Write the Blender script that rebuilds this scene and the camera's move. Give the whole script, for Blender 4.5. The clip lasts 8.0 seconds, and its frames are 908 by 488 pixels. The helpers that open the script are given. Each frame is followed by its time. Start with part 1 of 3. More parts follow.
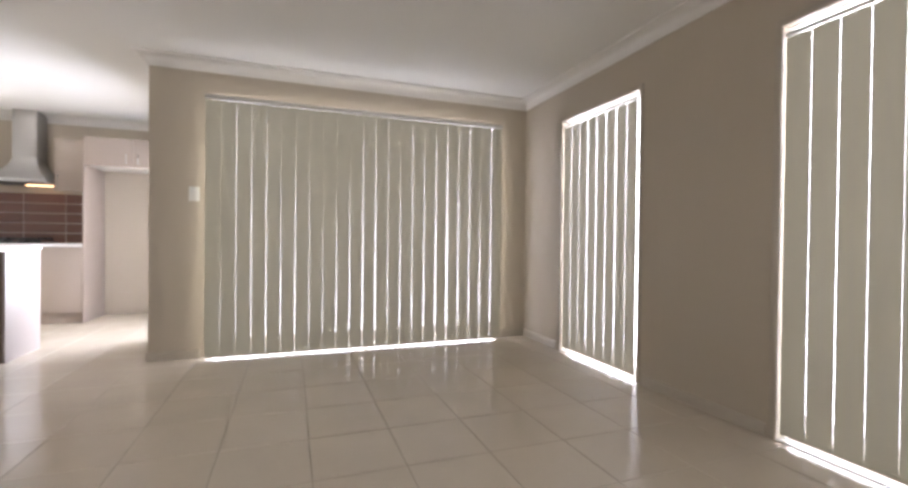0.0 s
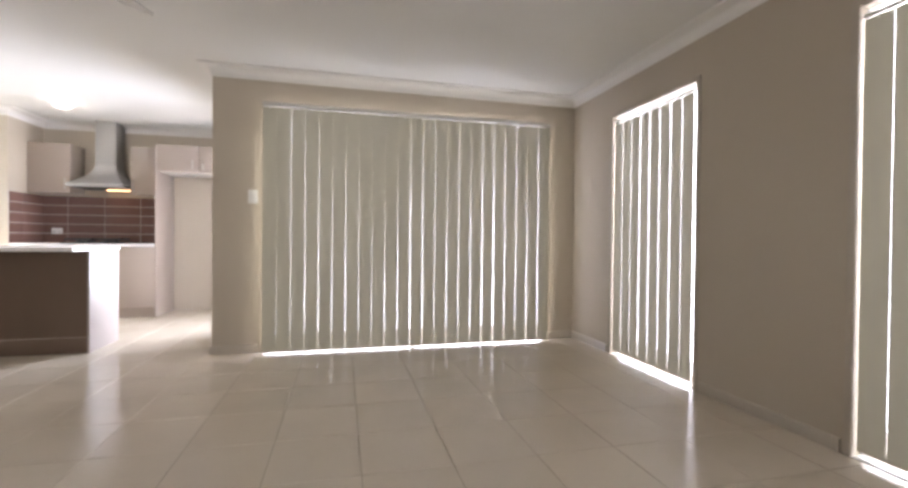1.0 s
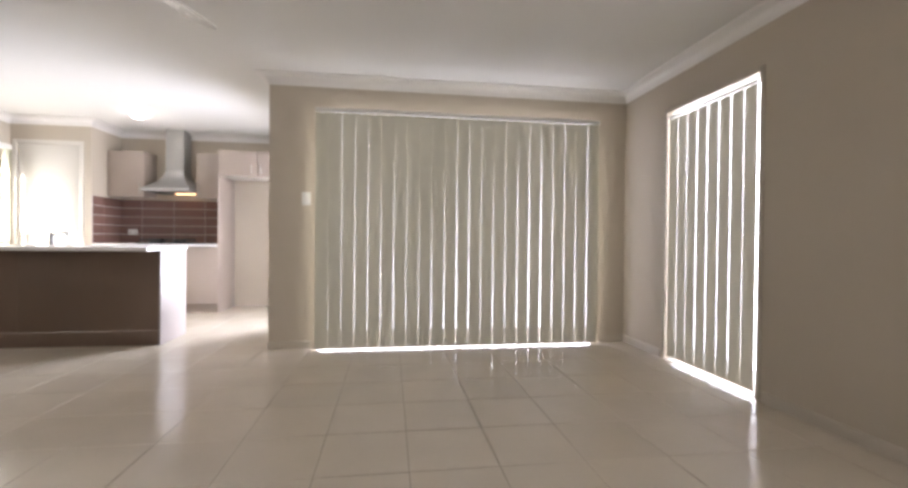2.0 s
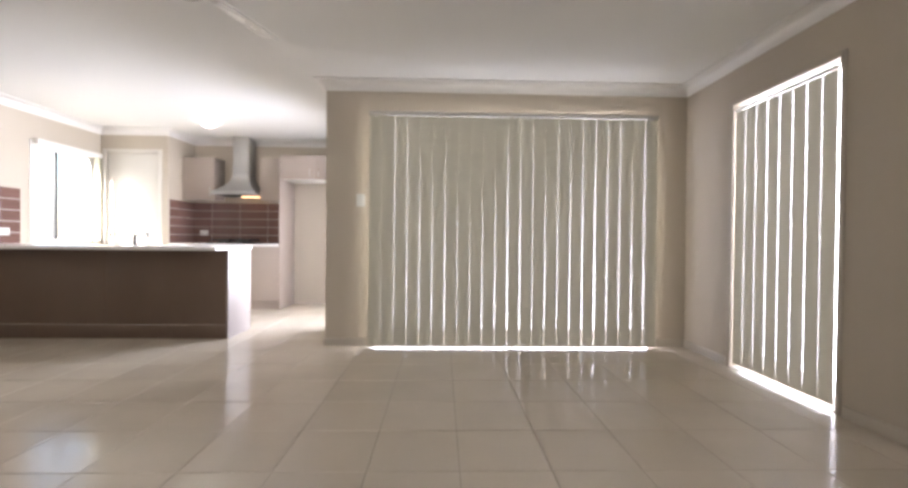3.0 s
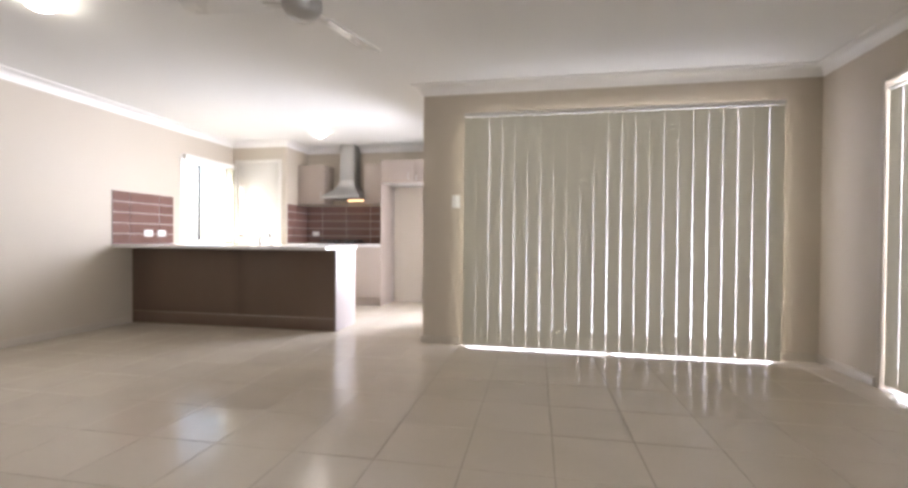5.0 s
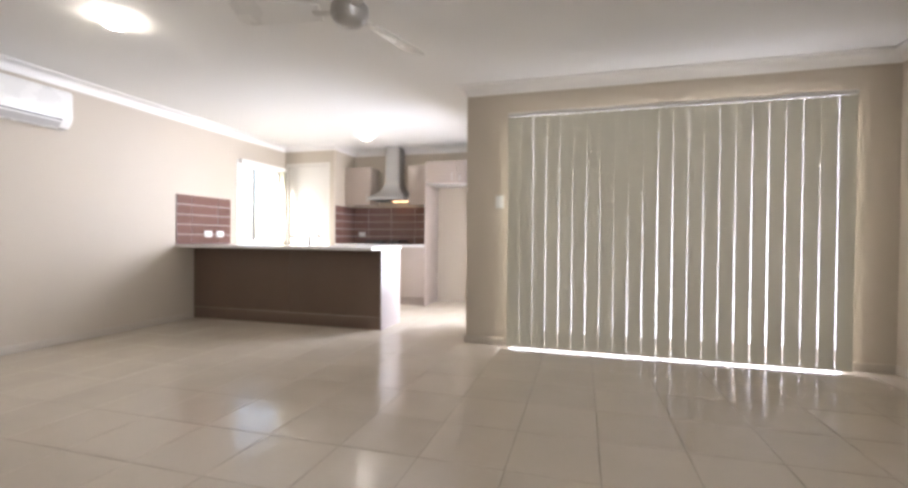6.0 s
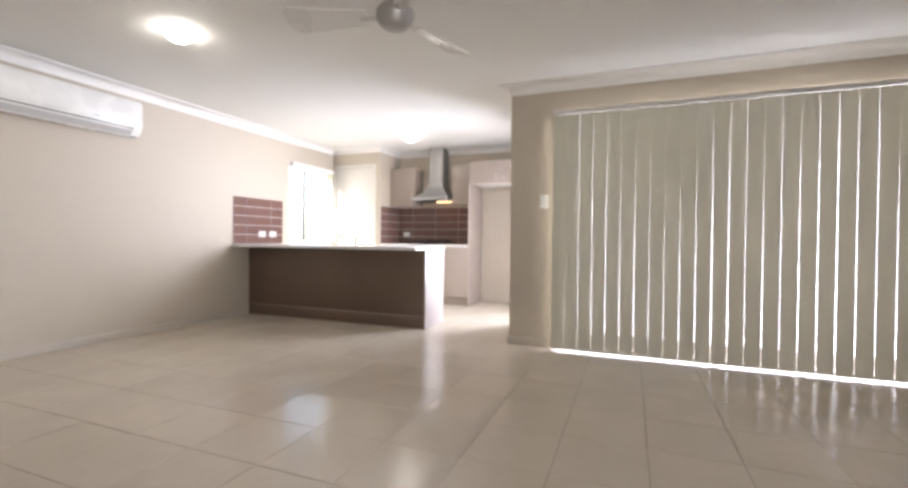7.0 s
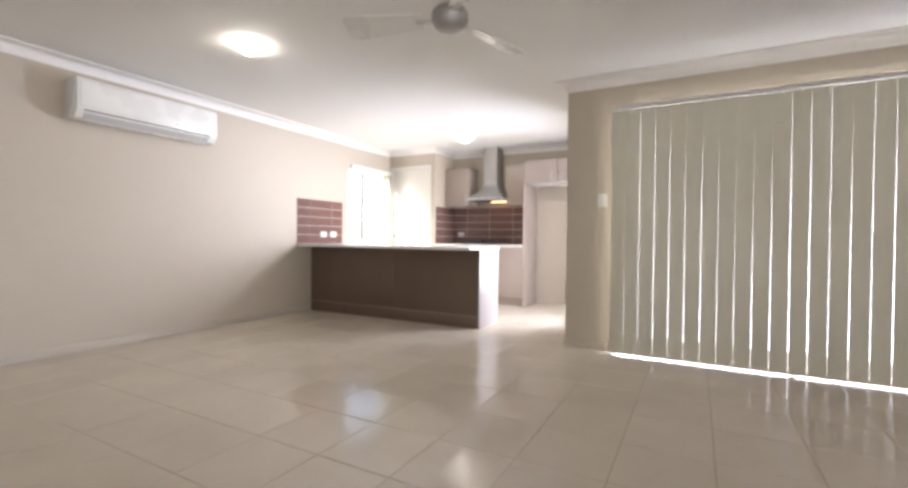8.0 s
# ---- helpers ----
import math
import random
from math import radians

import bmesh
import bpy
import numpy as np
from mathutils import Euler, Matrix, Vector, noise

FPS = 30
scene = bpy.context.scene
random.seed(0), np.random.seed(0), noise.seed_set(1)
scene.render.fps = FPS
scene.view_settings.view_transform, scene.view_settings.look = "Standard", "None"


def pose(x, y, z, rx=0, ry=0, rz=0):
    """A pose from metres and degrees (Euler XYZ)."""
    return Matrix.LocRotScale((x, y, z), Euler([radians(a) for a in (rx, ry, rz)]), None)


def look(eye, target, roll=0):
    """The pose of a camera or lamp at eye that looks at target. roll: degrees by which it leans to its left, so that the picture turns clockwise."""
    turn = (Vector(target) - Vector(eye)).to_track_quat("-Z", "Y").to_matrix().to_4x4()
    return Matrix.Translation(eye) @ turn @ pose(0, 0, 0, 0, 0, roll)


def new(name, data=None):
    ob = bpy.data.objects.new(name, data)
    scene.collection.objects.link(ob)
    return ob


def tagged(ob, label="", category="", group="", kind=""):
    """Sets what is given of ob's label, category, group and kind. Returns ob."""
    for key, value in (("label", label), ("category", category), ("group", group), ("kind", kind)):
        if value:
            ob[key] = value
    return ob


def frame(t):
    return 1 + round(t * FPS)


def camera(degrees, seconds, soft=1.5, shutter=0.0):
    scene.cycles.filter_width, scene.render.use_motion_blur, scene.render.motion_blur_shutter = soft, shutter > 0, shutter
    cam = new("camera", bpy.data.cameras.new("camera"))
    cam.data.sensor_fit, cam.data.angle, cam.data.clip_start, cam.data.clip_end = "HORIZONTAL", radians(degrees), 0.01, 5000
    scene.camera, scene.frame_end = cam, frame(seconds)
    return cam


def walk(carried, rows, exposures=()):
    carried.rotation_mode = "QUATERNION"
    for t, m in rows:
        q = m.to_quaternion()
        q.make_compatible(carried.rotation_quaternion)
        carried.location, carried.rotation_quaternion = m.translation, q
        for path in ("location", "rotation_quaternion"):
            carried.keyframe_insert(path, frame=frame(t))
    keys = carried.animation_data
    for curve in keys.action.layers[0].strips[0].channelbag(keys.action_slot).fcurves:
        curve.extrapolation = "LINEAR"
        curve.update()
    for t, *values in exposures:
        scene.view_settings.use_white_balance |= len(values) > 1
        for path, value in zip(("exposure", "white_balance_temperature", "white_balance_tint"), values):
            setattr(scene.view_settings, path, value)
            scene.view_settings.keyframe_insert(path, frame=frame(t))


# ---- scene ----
cam = camera(90.69, 8.0, soft=3.0)
EYE = (0.0, 0.0, 0.979)


def aim(yaw, pitch, roll):
    """A pose at the tripod: yaw to the left, pitch up, roll leaning left, in degrees."""
    a, b = radians(yaw), radians(pitch)
    way = Vector((-math.sin(a) * math.cos(b), math.cos(a) * math.cos(b), math.sin(b)))
    return look(EYE, Vector(EYE) + way, roll)


PATH = [
    (0.0, aim(-19.945, -0.56, 0.63)),
    (0.5, aim(-17.206, -0.58, 0.59)),
    (1.0, aim(-14.024, -0.60, 0.57)),
    (1.5, aim(-11.068, -0.61, 0.57)),
    (3.0, aim(-1.638, -0.64, 0.55)),
    (3.5, aim(1.862, -0.68, 0.56)),
    (4.0, aim(4.956, -0.71, 0.54)),
    (4.5, aim(7.608, -0.71, 0.52)),
    (6.0, aim(15.907, -0.67, 0.50)),
    (6.5, aim(18.495, -0.71, 0.56)),
    (7.0, aim(21.460, -0.70, 0.57)),
    (7.5, aim(24.623, -0.72, 0.62)),
    (8.0, aim(28.384, -0.77, 0.58)),
]
walk(cam, PATH, exposures=[(0.0, 2.68), (8.0, 2.76)])

# ---- room sizes, metres ----
XR = 2.269      # right wall face
XL = -4.512     # left wall face
YB = 4.112      # wall with the sliding door
XC = -1.05      # its free end, the kitchen's right wall
YK = 6.709      # kitchen back wall
YP = 6.079      # pantry front
XP = -3.63      # pantry side
YN = -2.6       # wall behind the tripod
H = 2.40        # ceiling
T = 0.24        # wall thickness
TE = 0.10       # thinner lining at the tall windows and the sliding door
BENCH = 0.885
SUN_WAY = Vector((1.0, 0.95, -1.24)).normalized()

# ---- world, sun, window light ----
world = bpy.data.worlds.new("world")
scene.world = world
world.use_nodes = True
wn = world.node_tree.nodes
sky = wn.new("ShaderNodeTexSky")
sky.sky_type, sky.sun_disc = "NISHITA", False
sky.sun_elevation, sky.sun_rotation = math.asin(-SUN_WAY.z), math.atan2(-SUN_WAY.x, -SUN_WAY.y)
world.node_tree.links.new(sky.outputs[0], wn["Background"].inputs[0])
wn["Background"].inputs[1].default_value = 0.15


def lamp(name, kind, energy, color, m, **more):
    data = bpy.data.lights.new(name, kind)
    data.energy, data.color = energy, color
    ob = new(name, data)
    ob.matrix_world = m
    return ob


sun = lamp("sun", "SUN", 5.0, (1.0, 0.95, 0.88), look((0, 0, 20), Vector((0, 0, 20)) + SUN_WAY))
sun.data.angle = radians(0.6)


def window_light(name, energy, color, eye, way, wide, high):
    ob = lamp(name, "AREA", energy, color, look(eye, Vector(eye) + Vector(way)))
    ob.data.shape, ob.data.size, ob.data.size_y = "RECTANGLE", wide, high
    return ob


DAY = (0.96, 0.94, 1.0)
COOL = (0.91, 0.935, 1.11)
window_light("daylight_kitchen_window", 0.4, DAY, (-4.80, 5.53, 1.45), (1, 0, 0), 0.9, 1.1)
kitchen_day = window_light("daylight_kitchen_door", 9.5, COOL, (-0.86, 5.55, 1.22), (-1, -0.62, -0.14), 1.0, 1.7)
kitchen_day.data.spread = radians(98)
# Unseen fill lamp added behind the tripod to brighten the west wall.
window_light("rear_fill_light", 8.5, (0.96, 0.95, 1.04), (2.40, -1.44, 1.52), (-1, 0.30, -0.12), 1.6, 1.1)


# ---- materials ----
def material(name, color, rough=0.5, metal=0.0, vary=0.06, scale=3.0, fine=60.0, bump=0.05, rvary=0.06,
             random_tint=0.0, coat=0.0, stretch=(1, 1, 1)):
    m = bpy.data.materials.new(name)
    m.use_nodes = True
    nodes, links = m.node_tree.nodes, m.node_tree.links
    b = nodes["Principled BSDF"]
    b.inputs["Metallic"].default_value = metal
    b.inputs["Coat Weight"].default_value = coat
    b.inputs["Coat Roughness"].default_value = 0.08
    geo = nodes.new("ShaderNodeNewGeometry")
    mp = nodes.new("ShaderNodeMapping")
    mp.inputs["Scale"].default_value = stretch
    links.new(geo.outputs["Position"], mp.inputs[0])
    n1, n2 = nodes.new("ShaderNodeTexNoise"), nodes.new("ShaderNodeTexNoise")
    for n, s in ((n1, scale), (n2, fine)):
        n.inputs["Scale"].default_value = s
        n.inputs["Detail"].default_value = 4
        links.new(mp.outputs[0], n.inputs["Vector"])
    mix = nodes.new("ShaderNodeMath")
    mix.operation = "MULTIPLY_ADD"
    links.new(n2.outputs["Fac"], mix.inputs[0])
    mix.inputs[1].default_value = 0.35
    links.new(n1.outputs["Fac"], mix.inputs[2])
    last = mix.outputs[0]
    if random_tint:
        info = nodes.new("ShaderNodeObjectInfo")
        add = nodes.new("ShaderNodeMath")
        add.operation = "MULTIPLY_ADD"
        links.new(info.outputs["Random"], add.inputs[0])
        add.inputs[1].default_value = random_tint
        links.new(last, add.inputs[2])
        last = add.outputs[0]
    ramp = nodes.new("ShaderNodeMapRange")
    ramp.inputs["From Min"].default_value = 0.35
    ramp.inputs["From Max"].default_value = 1.0 + random_tint
    ramp.inputs["To Min"].default_value = 1 - vary
    ramp.inputs["To Max"].default_value = 1 + vary
    links.new(last, ramp.inputs["Value"])
    sc = nodes.new("ShaderNodeVectorMath")
    sc.operation = "SCALE"
    sc.inputs[0].default_value = color
    links.new(ramp.outputs[0], sc.inputs["Scale"])
    links.new(sc.outputs[0], b.inputs["Base Color"])
    rr = nodes.new("ShaderNodeMapRange")
    rr.inputs["From Min"].default_value, rr.inputs["From Max"].default_value = 0.3, 0.7
    rr.inputs["To Min"].default_value, rr.inputs["To Max"].default_value = max(0.02, rough - rvary), min(1, rough + rvary)
    links.new(n1.outputs["Fac"], rr.inputs["Value"])
    links.new(rr.outputs[0], b.inputs["Roughness"])
    if bump:
        bp = nodes.new("ShaderNodeBump")
        bp.inputs["Strength"].default_value, bp.inputs["Distance"].default_value = bump, 0.002
        links.new(n2.outputs["Fac"], bp.inputs["Height"])
        links.new(bp.outputs[0], b.inputs["Normal"])
    return m


def glow(name, color, strength):
    m = bpy.data.materials.new(name)
    m.use_nodes = True
    b = m.node_tree.nodes["Principled BSDF"]
    b.inputs["Base Color"].default_value = (*color, 1)
    b.inputs["Emission Color"].default_value = (*color, 1)
    b.inputs["Emission Strength"].default_value = strength
    return m


WALL = material("wall_paint", (0.523, 0.460, 0.374), 0.62, vary=0.03, scale=1.2, fine=140, bump=0.12)
CEIL = material("ceiling_paint", (0.79, 0.78, 0.75), 0.8, vary=0.02, scale=0.8, fine=120, bump=0.08)
CORNICE = material("cornice_plaster", (0.82, 0.80, 0.77), 0.55, vary=0.02, scale=2, fine=90, bump=0.05)
TRIM = material("trim_paint", (0.505, 0.452, 0.38), 0.38, vary=0.03, scale=3, bump=0.04)
TRIM_WHITE = material("white_gloss_trim", (0.78, 0.76, 0.72), 0.35, vary=0.03, scale=3, bump=0.03)
TILE = material("porcelain_floor_tile", (0.575, 0.506, 0.412), 0.18, vary=0.07, scale=2.6, fine=45, bump=0.015, rvary=0.05, random_tint=0.22)
DOOR_PAINT = material("cream_door_paint", (0.70, 0.665, 0.61), 0.4, vary=0.03, scale=3, bump=0.03)
GROUT = material("floor_grout", (0.35, 0.30, 0.245), 0.85, vary=0.2, scale=4, fine=90, bump=0.3)
BROWN_TILE = material("brown_glazed_tile", (0.175, 0.098, 0.079), 0.2, vary=0.25, scale=5, fine=60, bump=0.04, random_tint=0.4, stretch=(1, 1, 6))
WALL_GROUT = material("pale_grout", (0.62, 0.57, 0.54), 0.8, vary=0.1, scale=8, bump=0.2)
TAUPE = material("taupe_laminate", (0.36, 0.30, 0.255), 0.36, vary=0.04, scale=2.5, fine=120, bump=0.03)
DARK = material("dark_brown_laminate", (0.140, 0.093, 0.065), 0.46, vary=0.10, scale=2, fine=60, bump=0.04, stretch=(1, 1, 0.15))
# The taupe laminate again, darkened to offset the strong light on the end panel.
TAUPE_END = material("darkened_taupe_laminate", (0.29, 0.25, 0.232), 0.4, vary=0.03, scale=2.5, fine=120, bump=0.03)
STONE = material("white_benchtop", (0.74, 0.72, 0.70), 0.22, vary=0.04, scale=6, fine=180, bump=0.01)
STEEL = material("brushed_stainless_steel", (0.42, 0.41, 0.395), 0.55, metal=0.75, vary=0.06, scale=3, fine=90, bump=0.05, stretch=(1, 1, 12))
CHROME = material("chrome", (0.62, 0.62, 0.62), 0.12, metal=1.0, vary=0.03, bump=0.0)
TAP_METAL = material("brushed_tap_metal", (0.22, 0.215, 0.21), 0.35, metal=0.6, vary=0.05, bump=0.01)
HANDLE = material("satin_nickel", (0.45, 0.43, 0.41), 0.3, metal=1.0, vary=0.04, bump=0.0)
ALU = material("painted_aluminium", (0.62, 0.60, 0.56), 0.35, vary=0.03, bump=0.02)
DARK_ALU = material("dark_aluminium", (0.045, 0.045, 0.05), 0.4, vary=0.05, bump=0.02)
PLASTIC = material("white_plastic", (0.80, 0.79, 0.76), 0.28, vary=0.02, scale=4, bump=0.01)
LOUVRE = material("pale_grey_plastic", (0.52, 0.505, 0.49), 0.35, vary=0.03, bump=0.01)
PLASTIC_GREY = material("grey_plastic", (0.36, 0.35, 0.34), 0.4, vary=0.04, bump=0.01)
NICKEL = material("satin_grey_metal", (0.40, 0.39, 0.37), 0.36, metal=0.5, vary=0.05, bump=0.01)
BLACK = material("black_enamel", (0.02, 0.02, 0.02), 0.3, vary=0.1, bump=0.03)
CONCRETE = material("pale_concrete", (0.60, 0.57, 0.52), 0.85, vary=0.15, scale=0.8, fine=40, bump=0.3)
KITCHEN_GLASS = glow("bright_lit_opal_glass", (1.0, 0.94, 0.88), 5.5)
LAMP_GLASS = glow("lit_opal_glass", (1.0, 0.94, 0.86), 10.0)
HOOD_LAMP = glow("lit_hood_lamp", (1.0, 0.55, 0.28), 1.1)


def fabric_material():
    m = material("vertical_blind_fabric", (0.55, 0.53, 0.425), 0.75, vary=0.05, scale=4, fine=160, bump=0.08, stretch=(3, 3, 0.6))
    nodes, links = m.node_tree.nodes, m.node_tree.links
    tr = nodes.new("ShaderNodeBsdfTranslucent")
    tr.inputs[0].default_value = (0.62, 0.57, 0.45, 1)
    mx = nodes.new("ShaderNodeMixShader")
    mx.inputs[0].default_value = 0.014
    links.new(nodes["Principled BSDF"].outputs[0], mx.inputs[1])
    links.new(tr.outputs[0], mx.inputs[2])
    links.new(mx.outputs[0], nodes["Material Output"].inputs[0])
    return m


FABRIC = fabric_material()


def glass_material():
    m = bpy.data.materials.new("window_glass")
    m.use_nodes = True
    b = m.node_tree.nodes["Principled BSDF"]
    b.inputs["Base Color"].default_value = (0.96, 0.98, 0.97, 1)
    b.inputs["Roughness"].default_value = 0.0
    b.inputs["Transmission Weight"].default_value = 1.0
    b.inputs["IOR"].default_value = 1.45
    return m


GLASS = glass_material()


DAYLIGHT = glow("overexposed_daylight", (0.98, 0.965, 1.09), 1.45)

# ---- building helpers ----
ORIGIN = {}


def box(bm, x0, x1, y0, y1, z0, z1, bevel=0.0, segments=2):
    part_bm = bmesh.new()
    bmesh.ops.create_cube(part_bm, size=1)
    for v in part_bm.verts:
        v.co = ((x0 + x1) / 2 + v.co.x * (x1 - x0), (y0 + y1) / 2 + v.co.y * (y1 - y0), (z0 + z1) / 2 + v.co.z * (z1 - z0))
    if bevel:
        bmesh.ops.bevel(part_bm, geom=part_bm.edges[:], offset=bevel, segments=segments, affect="EDGES", profile=0.5)
    add(bm, part_bm)
    return bm


def add(bm, other, m=None):
    """Joins another bmesh into bm and frees it."""
    if m is not None:
        bmesh.ops.transform(other, matrix=m, verts=other.verts)
    me = bpy.data.meshes.new("tmp")
    other.to_mesh(me)
    other.free()
    bm.from_mesh(me)
    bpy.data.meshes.remove(me)


def one(*args, **more):
    return box(bmesh.new(), *args, **more)


def tube(bm, a, b, r0, r1=None, n=20, bevel=0.0):
    """A round bar from a to b."""
    r1 = r0 if r1 is None else r1
    a, b = Vector(a), Vector(b)
    t = bmesh.new()
    bmesh.ops.create_cone(t, cap_ends=True, segments=n, radius1=r0, radius2=r1, depth=(b - a).length)
    if bevel:
        rim = [e for e in t.edges if abs(e.verts[0].co.z - e.verts[1].co.z) < 1e-6]
        bmesh.ops.bevel(t, geom=rim, offset=bevel, segments=2, affect="EDGES", profile=0.5)
    q = (b - a).to_track_quat("Z", "Y").to_matrix().to_4x4()
    add(bm, t, Matrix.Translation((a + b) / 2) @ q)
    return bm


def lathe(bm, centre, profile, n=40):
    """Turns a profile of (radius, z) round the vertical through centre."""
    rings = []
    for r, z in profile:
        rings.append([bm.verts.new((centre[0] + r * math.cos(2 * math.pi * i / n), centre[1] + r * math.sin(2 * math.pi * i / n), z)) for i in range(n)])
    for ra, rb in zip(rings, rings[1:]):
        for i in range(n):
            bm.faces.new((ra[i], ra[(i + 1) % n], rb[(i + 1) % n], rb[i]))
    for ring in (rings[0], rings[-1]):
        bm.faces.new(ring)
    return bm


def mesh_of(name, bm, mat, smooth=35):
    bmesh.ops.recalc_face_normals(bm, faces=bm.faces)
    me = bpy.data.meshes.new(name)
    bm.to_mesh(me)
    bm.free()
    me.materials.append(mat)
    if smooth:
        me.polygons.foreach_set("use_smooth", [True] * len(me.polygons))
        me.set_sharp_from_angle(angle=radians(smooth))
    return me


def solid(name, bm, mat, label="", category="", group="", kind="", smooth=35):
    """A thing or piece of the setting that is one mesh."""
    ob = new(name, mesh_of(name, bm, mat, smooth))
    ORIGIN[ob.name] = Vector((0, 0, 0))
    return tagged(ob, label, category, group, kind)


def thing(name, base, label="", category="", group="", kind=""):
    ob = new(name)
    ob.location = base
    ob.empty_display_size = 0.05
    ORIGIN[ob.name] = Vector(base)
    return tagged(ob, label, category, group, kind)


def part(name, bm, mat, parent, label="", smooth=35):
    """Links a bmesh in world coordinates as one mesh under a thing or part."""
    o = ORIGIN[parent.name]
    bmesh.ops.translate(bm, vec=-o, verts=bm.verts)
    ob = new(name, mesh_of(name, bm, mat, smooth))
    ob.parent = parent
    ORIGIN[ob.name] = o
    if label:
        tagged(ob, label)
    return ob


# ---- structure ----
def wall(name, boxes, label):
    bm = bmesh.new()
    for b in boxes:
        box(bm, *b)
    return solid(name, bm, WALL, label, "wall", kind="structure")


DOOR = (-0.66, 1.965, 0.0, 2.135)           # sliding door opening: x0, x1, z0, z1
W1 = (2.495, 3.442, 0.0, 2.035)           # side window: y0, y1, z0, z1
W2 = (0.589, 1.536, 0.0, 2.045)
KW = (5.08, 5.98, 0.90, 2.00)             # kitchen window: y0, y1, z0, z1
KD = (5.03, 6.07, 0.0, 2.08)              # kitchen outer door: y0, y1, z0, z1
EW = (-2.28, -0.60, 0.95, 2.10)           # unseen opening added for the fill light behind the tripod: y0, y1, z0, z1

north = wall("wall_north", [
    (XC, DOOR[0], YB, YB + TE, 0, H), (DOOR[1], XR + TE, YB, YB + TE, 0, H), (DOOR[0], DOOR[1], YB, YB + TE, DOOR[3], H)],
    "beige painted plaster wall around the sliding door")
east = wall("wall_east", [
    (XR, XR + TE, W1[1], YB, 0, H), (XR, XR + TE, W2[1], W1[0], 0, H), (XR, XR + TE, EW[1], W2[0], 0, H), (XR, XR + TE, YN - T, EW[0], 0, H),
    (XR, XR + TE, EW[0], EW[1], 0, EW[2]), (XR, XR + TE, EW[0], EW[1], EW[3], H),
    (XR, XR + TE, W1[0], W1[1], W1[3], H), (XR, XR + TE, W2[0], W2[1], W2[3], H)],
    "beige painted wall with two tall windows")
west = wall("wall_west", [
    (XL - TE, XL, YN - T, KW[0], 0, H), (XL - TE, XL, KW[1], YK + T, 0, H), (XL - TE, XL, KW[0], KW[1], 0, KW[2]), (XL - TE, XL, KW[0], KW[1], KW[3], H)],
    "long beige painted wall beside the kitchen")
kitchen_back = wall("wall_kitchen_back", [(XL, XC + T, YK, YK + T, 0, H)], "beige painted wall behind the stove")
kitchen_side = wall("wall_kitchen_side", [
    (XC, XC + T, YB + TE, KD[0], 0, H), (XC, XC + T, KD[1], YK, 0, H), (XC, XC + T, KD[0], KD[1], KD[3], H)],
    "beige painted wall on the kitchen's outer side")
rear = wall("wall_south", [(XL, XR, YN - T, YN, 0, H)], "plain beige wall closing the room")
PD = (-4.44, -3.76, 2.08)                 # pantry door: x0, x1, head
pantry = wall("wall_pantry", [
    (XL, PD[0], YP, YP + 0.09, 0, H), (PD[1], XP, YP, YP + 0.09, 0, H), (PD[0], PD[1], YP, YP + 0.09, PD[2], H), (XP - 0.09, XP, YP + 0.09, YK, 0, H)],
    "beige painted pantry partition wall")
ceiling = solid("ceiling", one(XL - T, XR + T, YN - T, YK + T, H, H + 0.1), CEIL, "smooth white painted plasterboard ceiling", "ceiling", kind="structure")
ground = solid("ground", one(-300, 300, -300, 300, -0.30, -0.22), CONCRETE, "pale dry ground around the house", "ground", kind="structure")


def sweep(path, profile):
    """Carries a profile of (inward, z) round a closed path of corners that runs with the room on its left."""
    bm = bmesh.new()
    n = len(path)
    rings = []
    for i in range(n):
        p, a, b = Vector(path[i]), Vector(path[i - 1]), Vector(path[(i + 1) % n])
        d0, d1 = (p - a).normalized(), (b - p).normalized()
        n0, n1 = Vector((-d0.y, d0.x)), Vector((-d1.y, d1.x))
        m = (n0 + n1) / (1 + n0.dot(n1))
        rings.append([bm.verts.new((p.x + m.x * u, p.y + m.y * u, z)) for u, z in profile])
    k = len(profile)
    for i in range(n):
        a, b = rings[i], rings[(i + 1) % n]
        for j in range(k):
            bm.faces.new((a[j], b[j], b[(j + 1) % k], a[(j + 1) % k]))
    return bm


ROOM = [(XR, YN), (XR, YB), (XC, YB), (XC, YK), (XP, YK), (XP, YP), (XL, YP), (XL, YN)]
cove = [(-0.004, H + 0.004), (-0.004, H - 0.088), (0.008, H - 0.088), (0.010, H - 0.078)]
for i in range(9):
    a = radians(90 * i / 8)
    cove.append((0.010 + 0.078 * (1 - math.cos(a)), H - 0.078 + 0.068 * math.sin(a)))
cove += [(0.100, H - 0.010), (0.100, H + 0.004)]
solid("cornice", sweep(ROOM, cove), CORNICE, "white plaster cove cornice round the ceiling", "cornice", kind="structure")


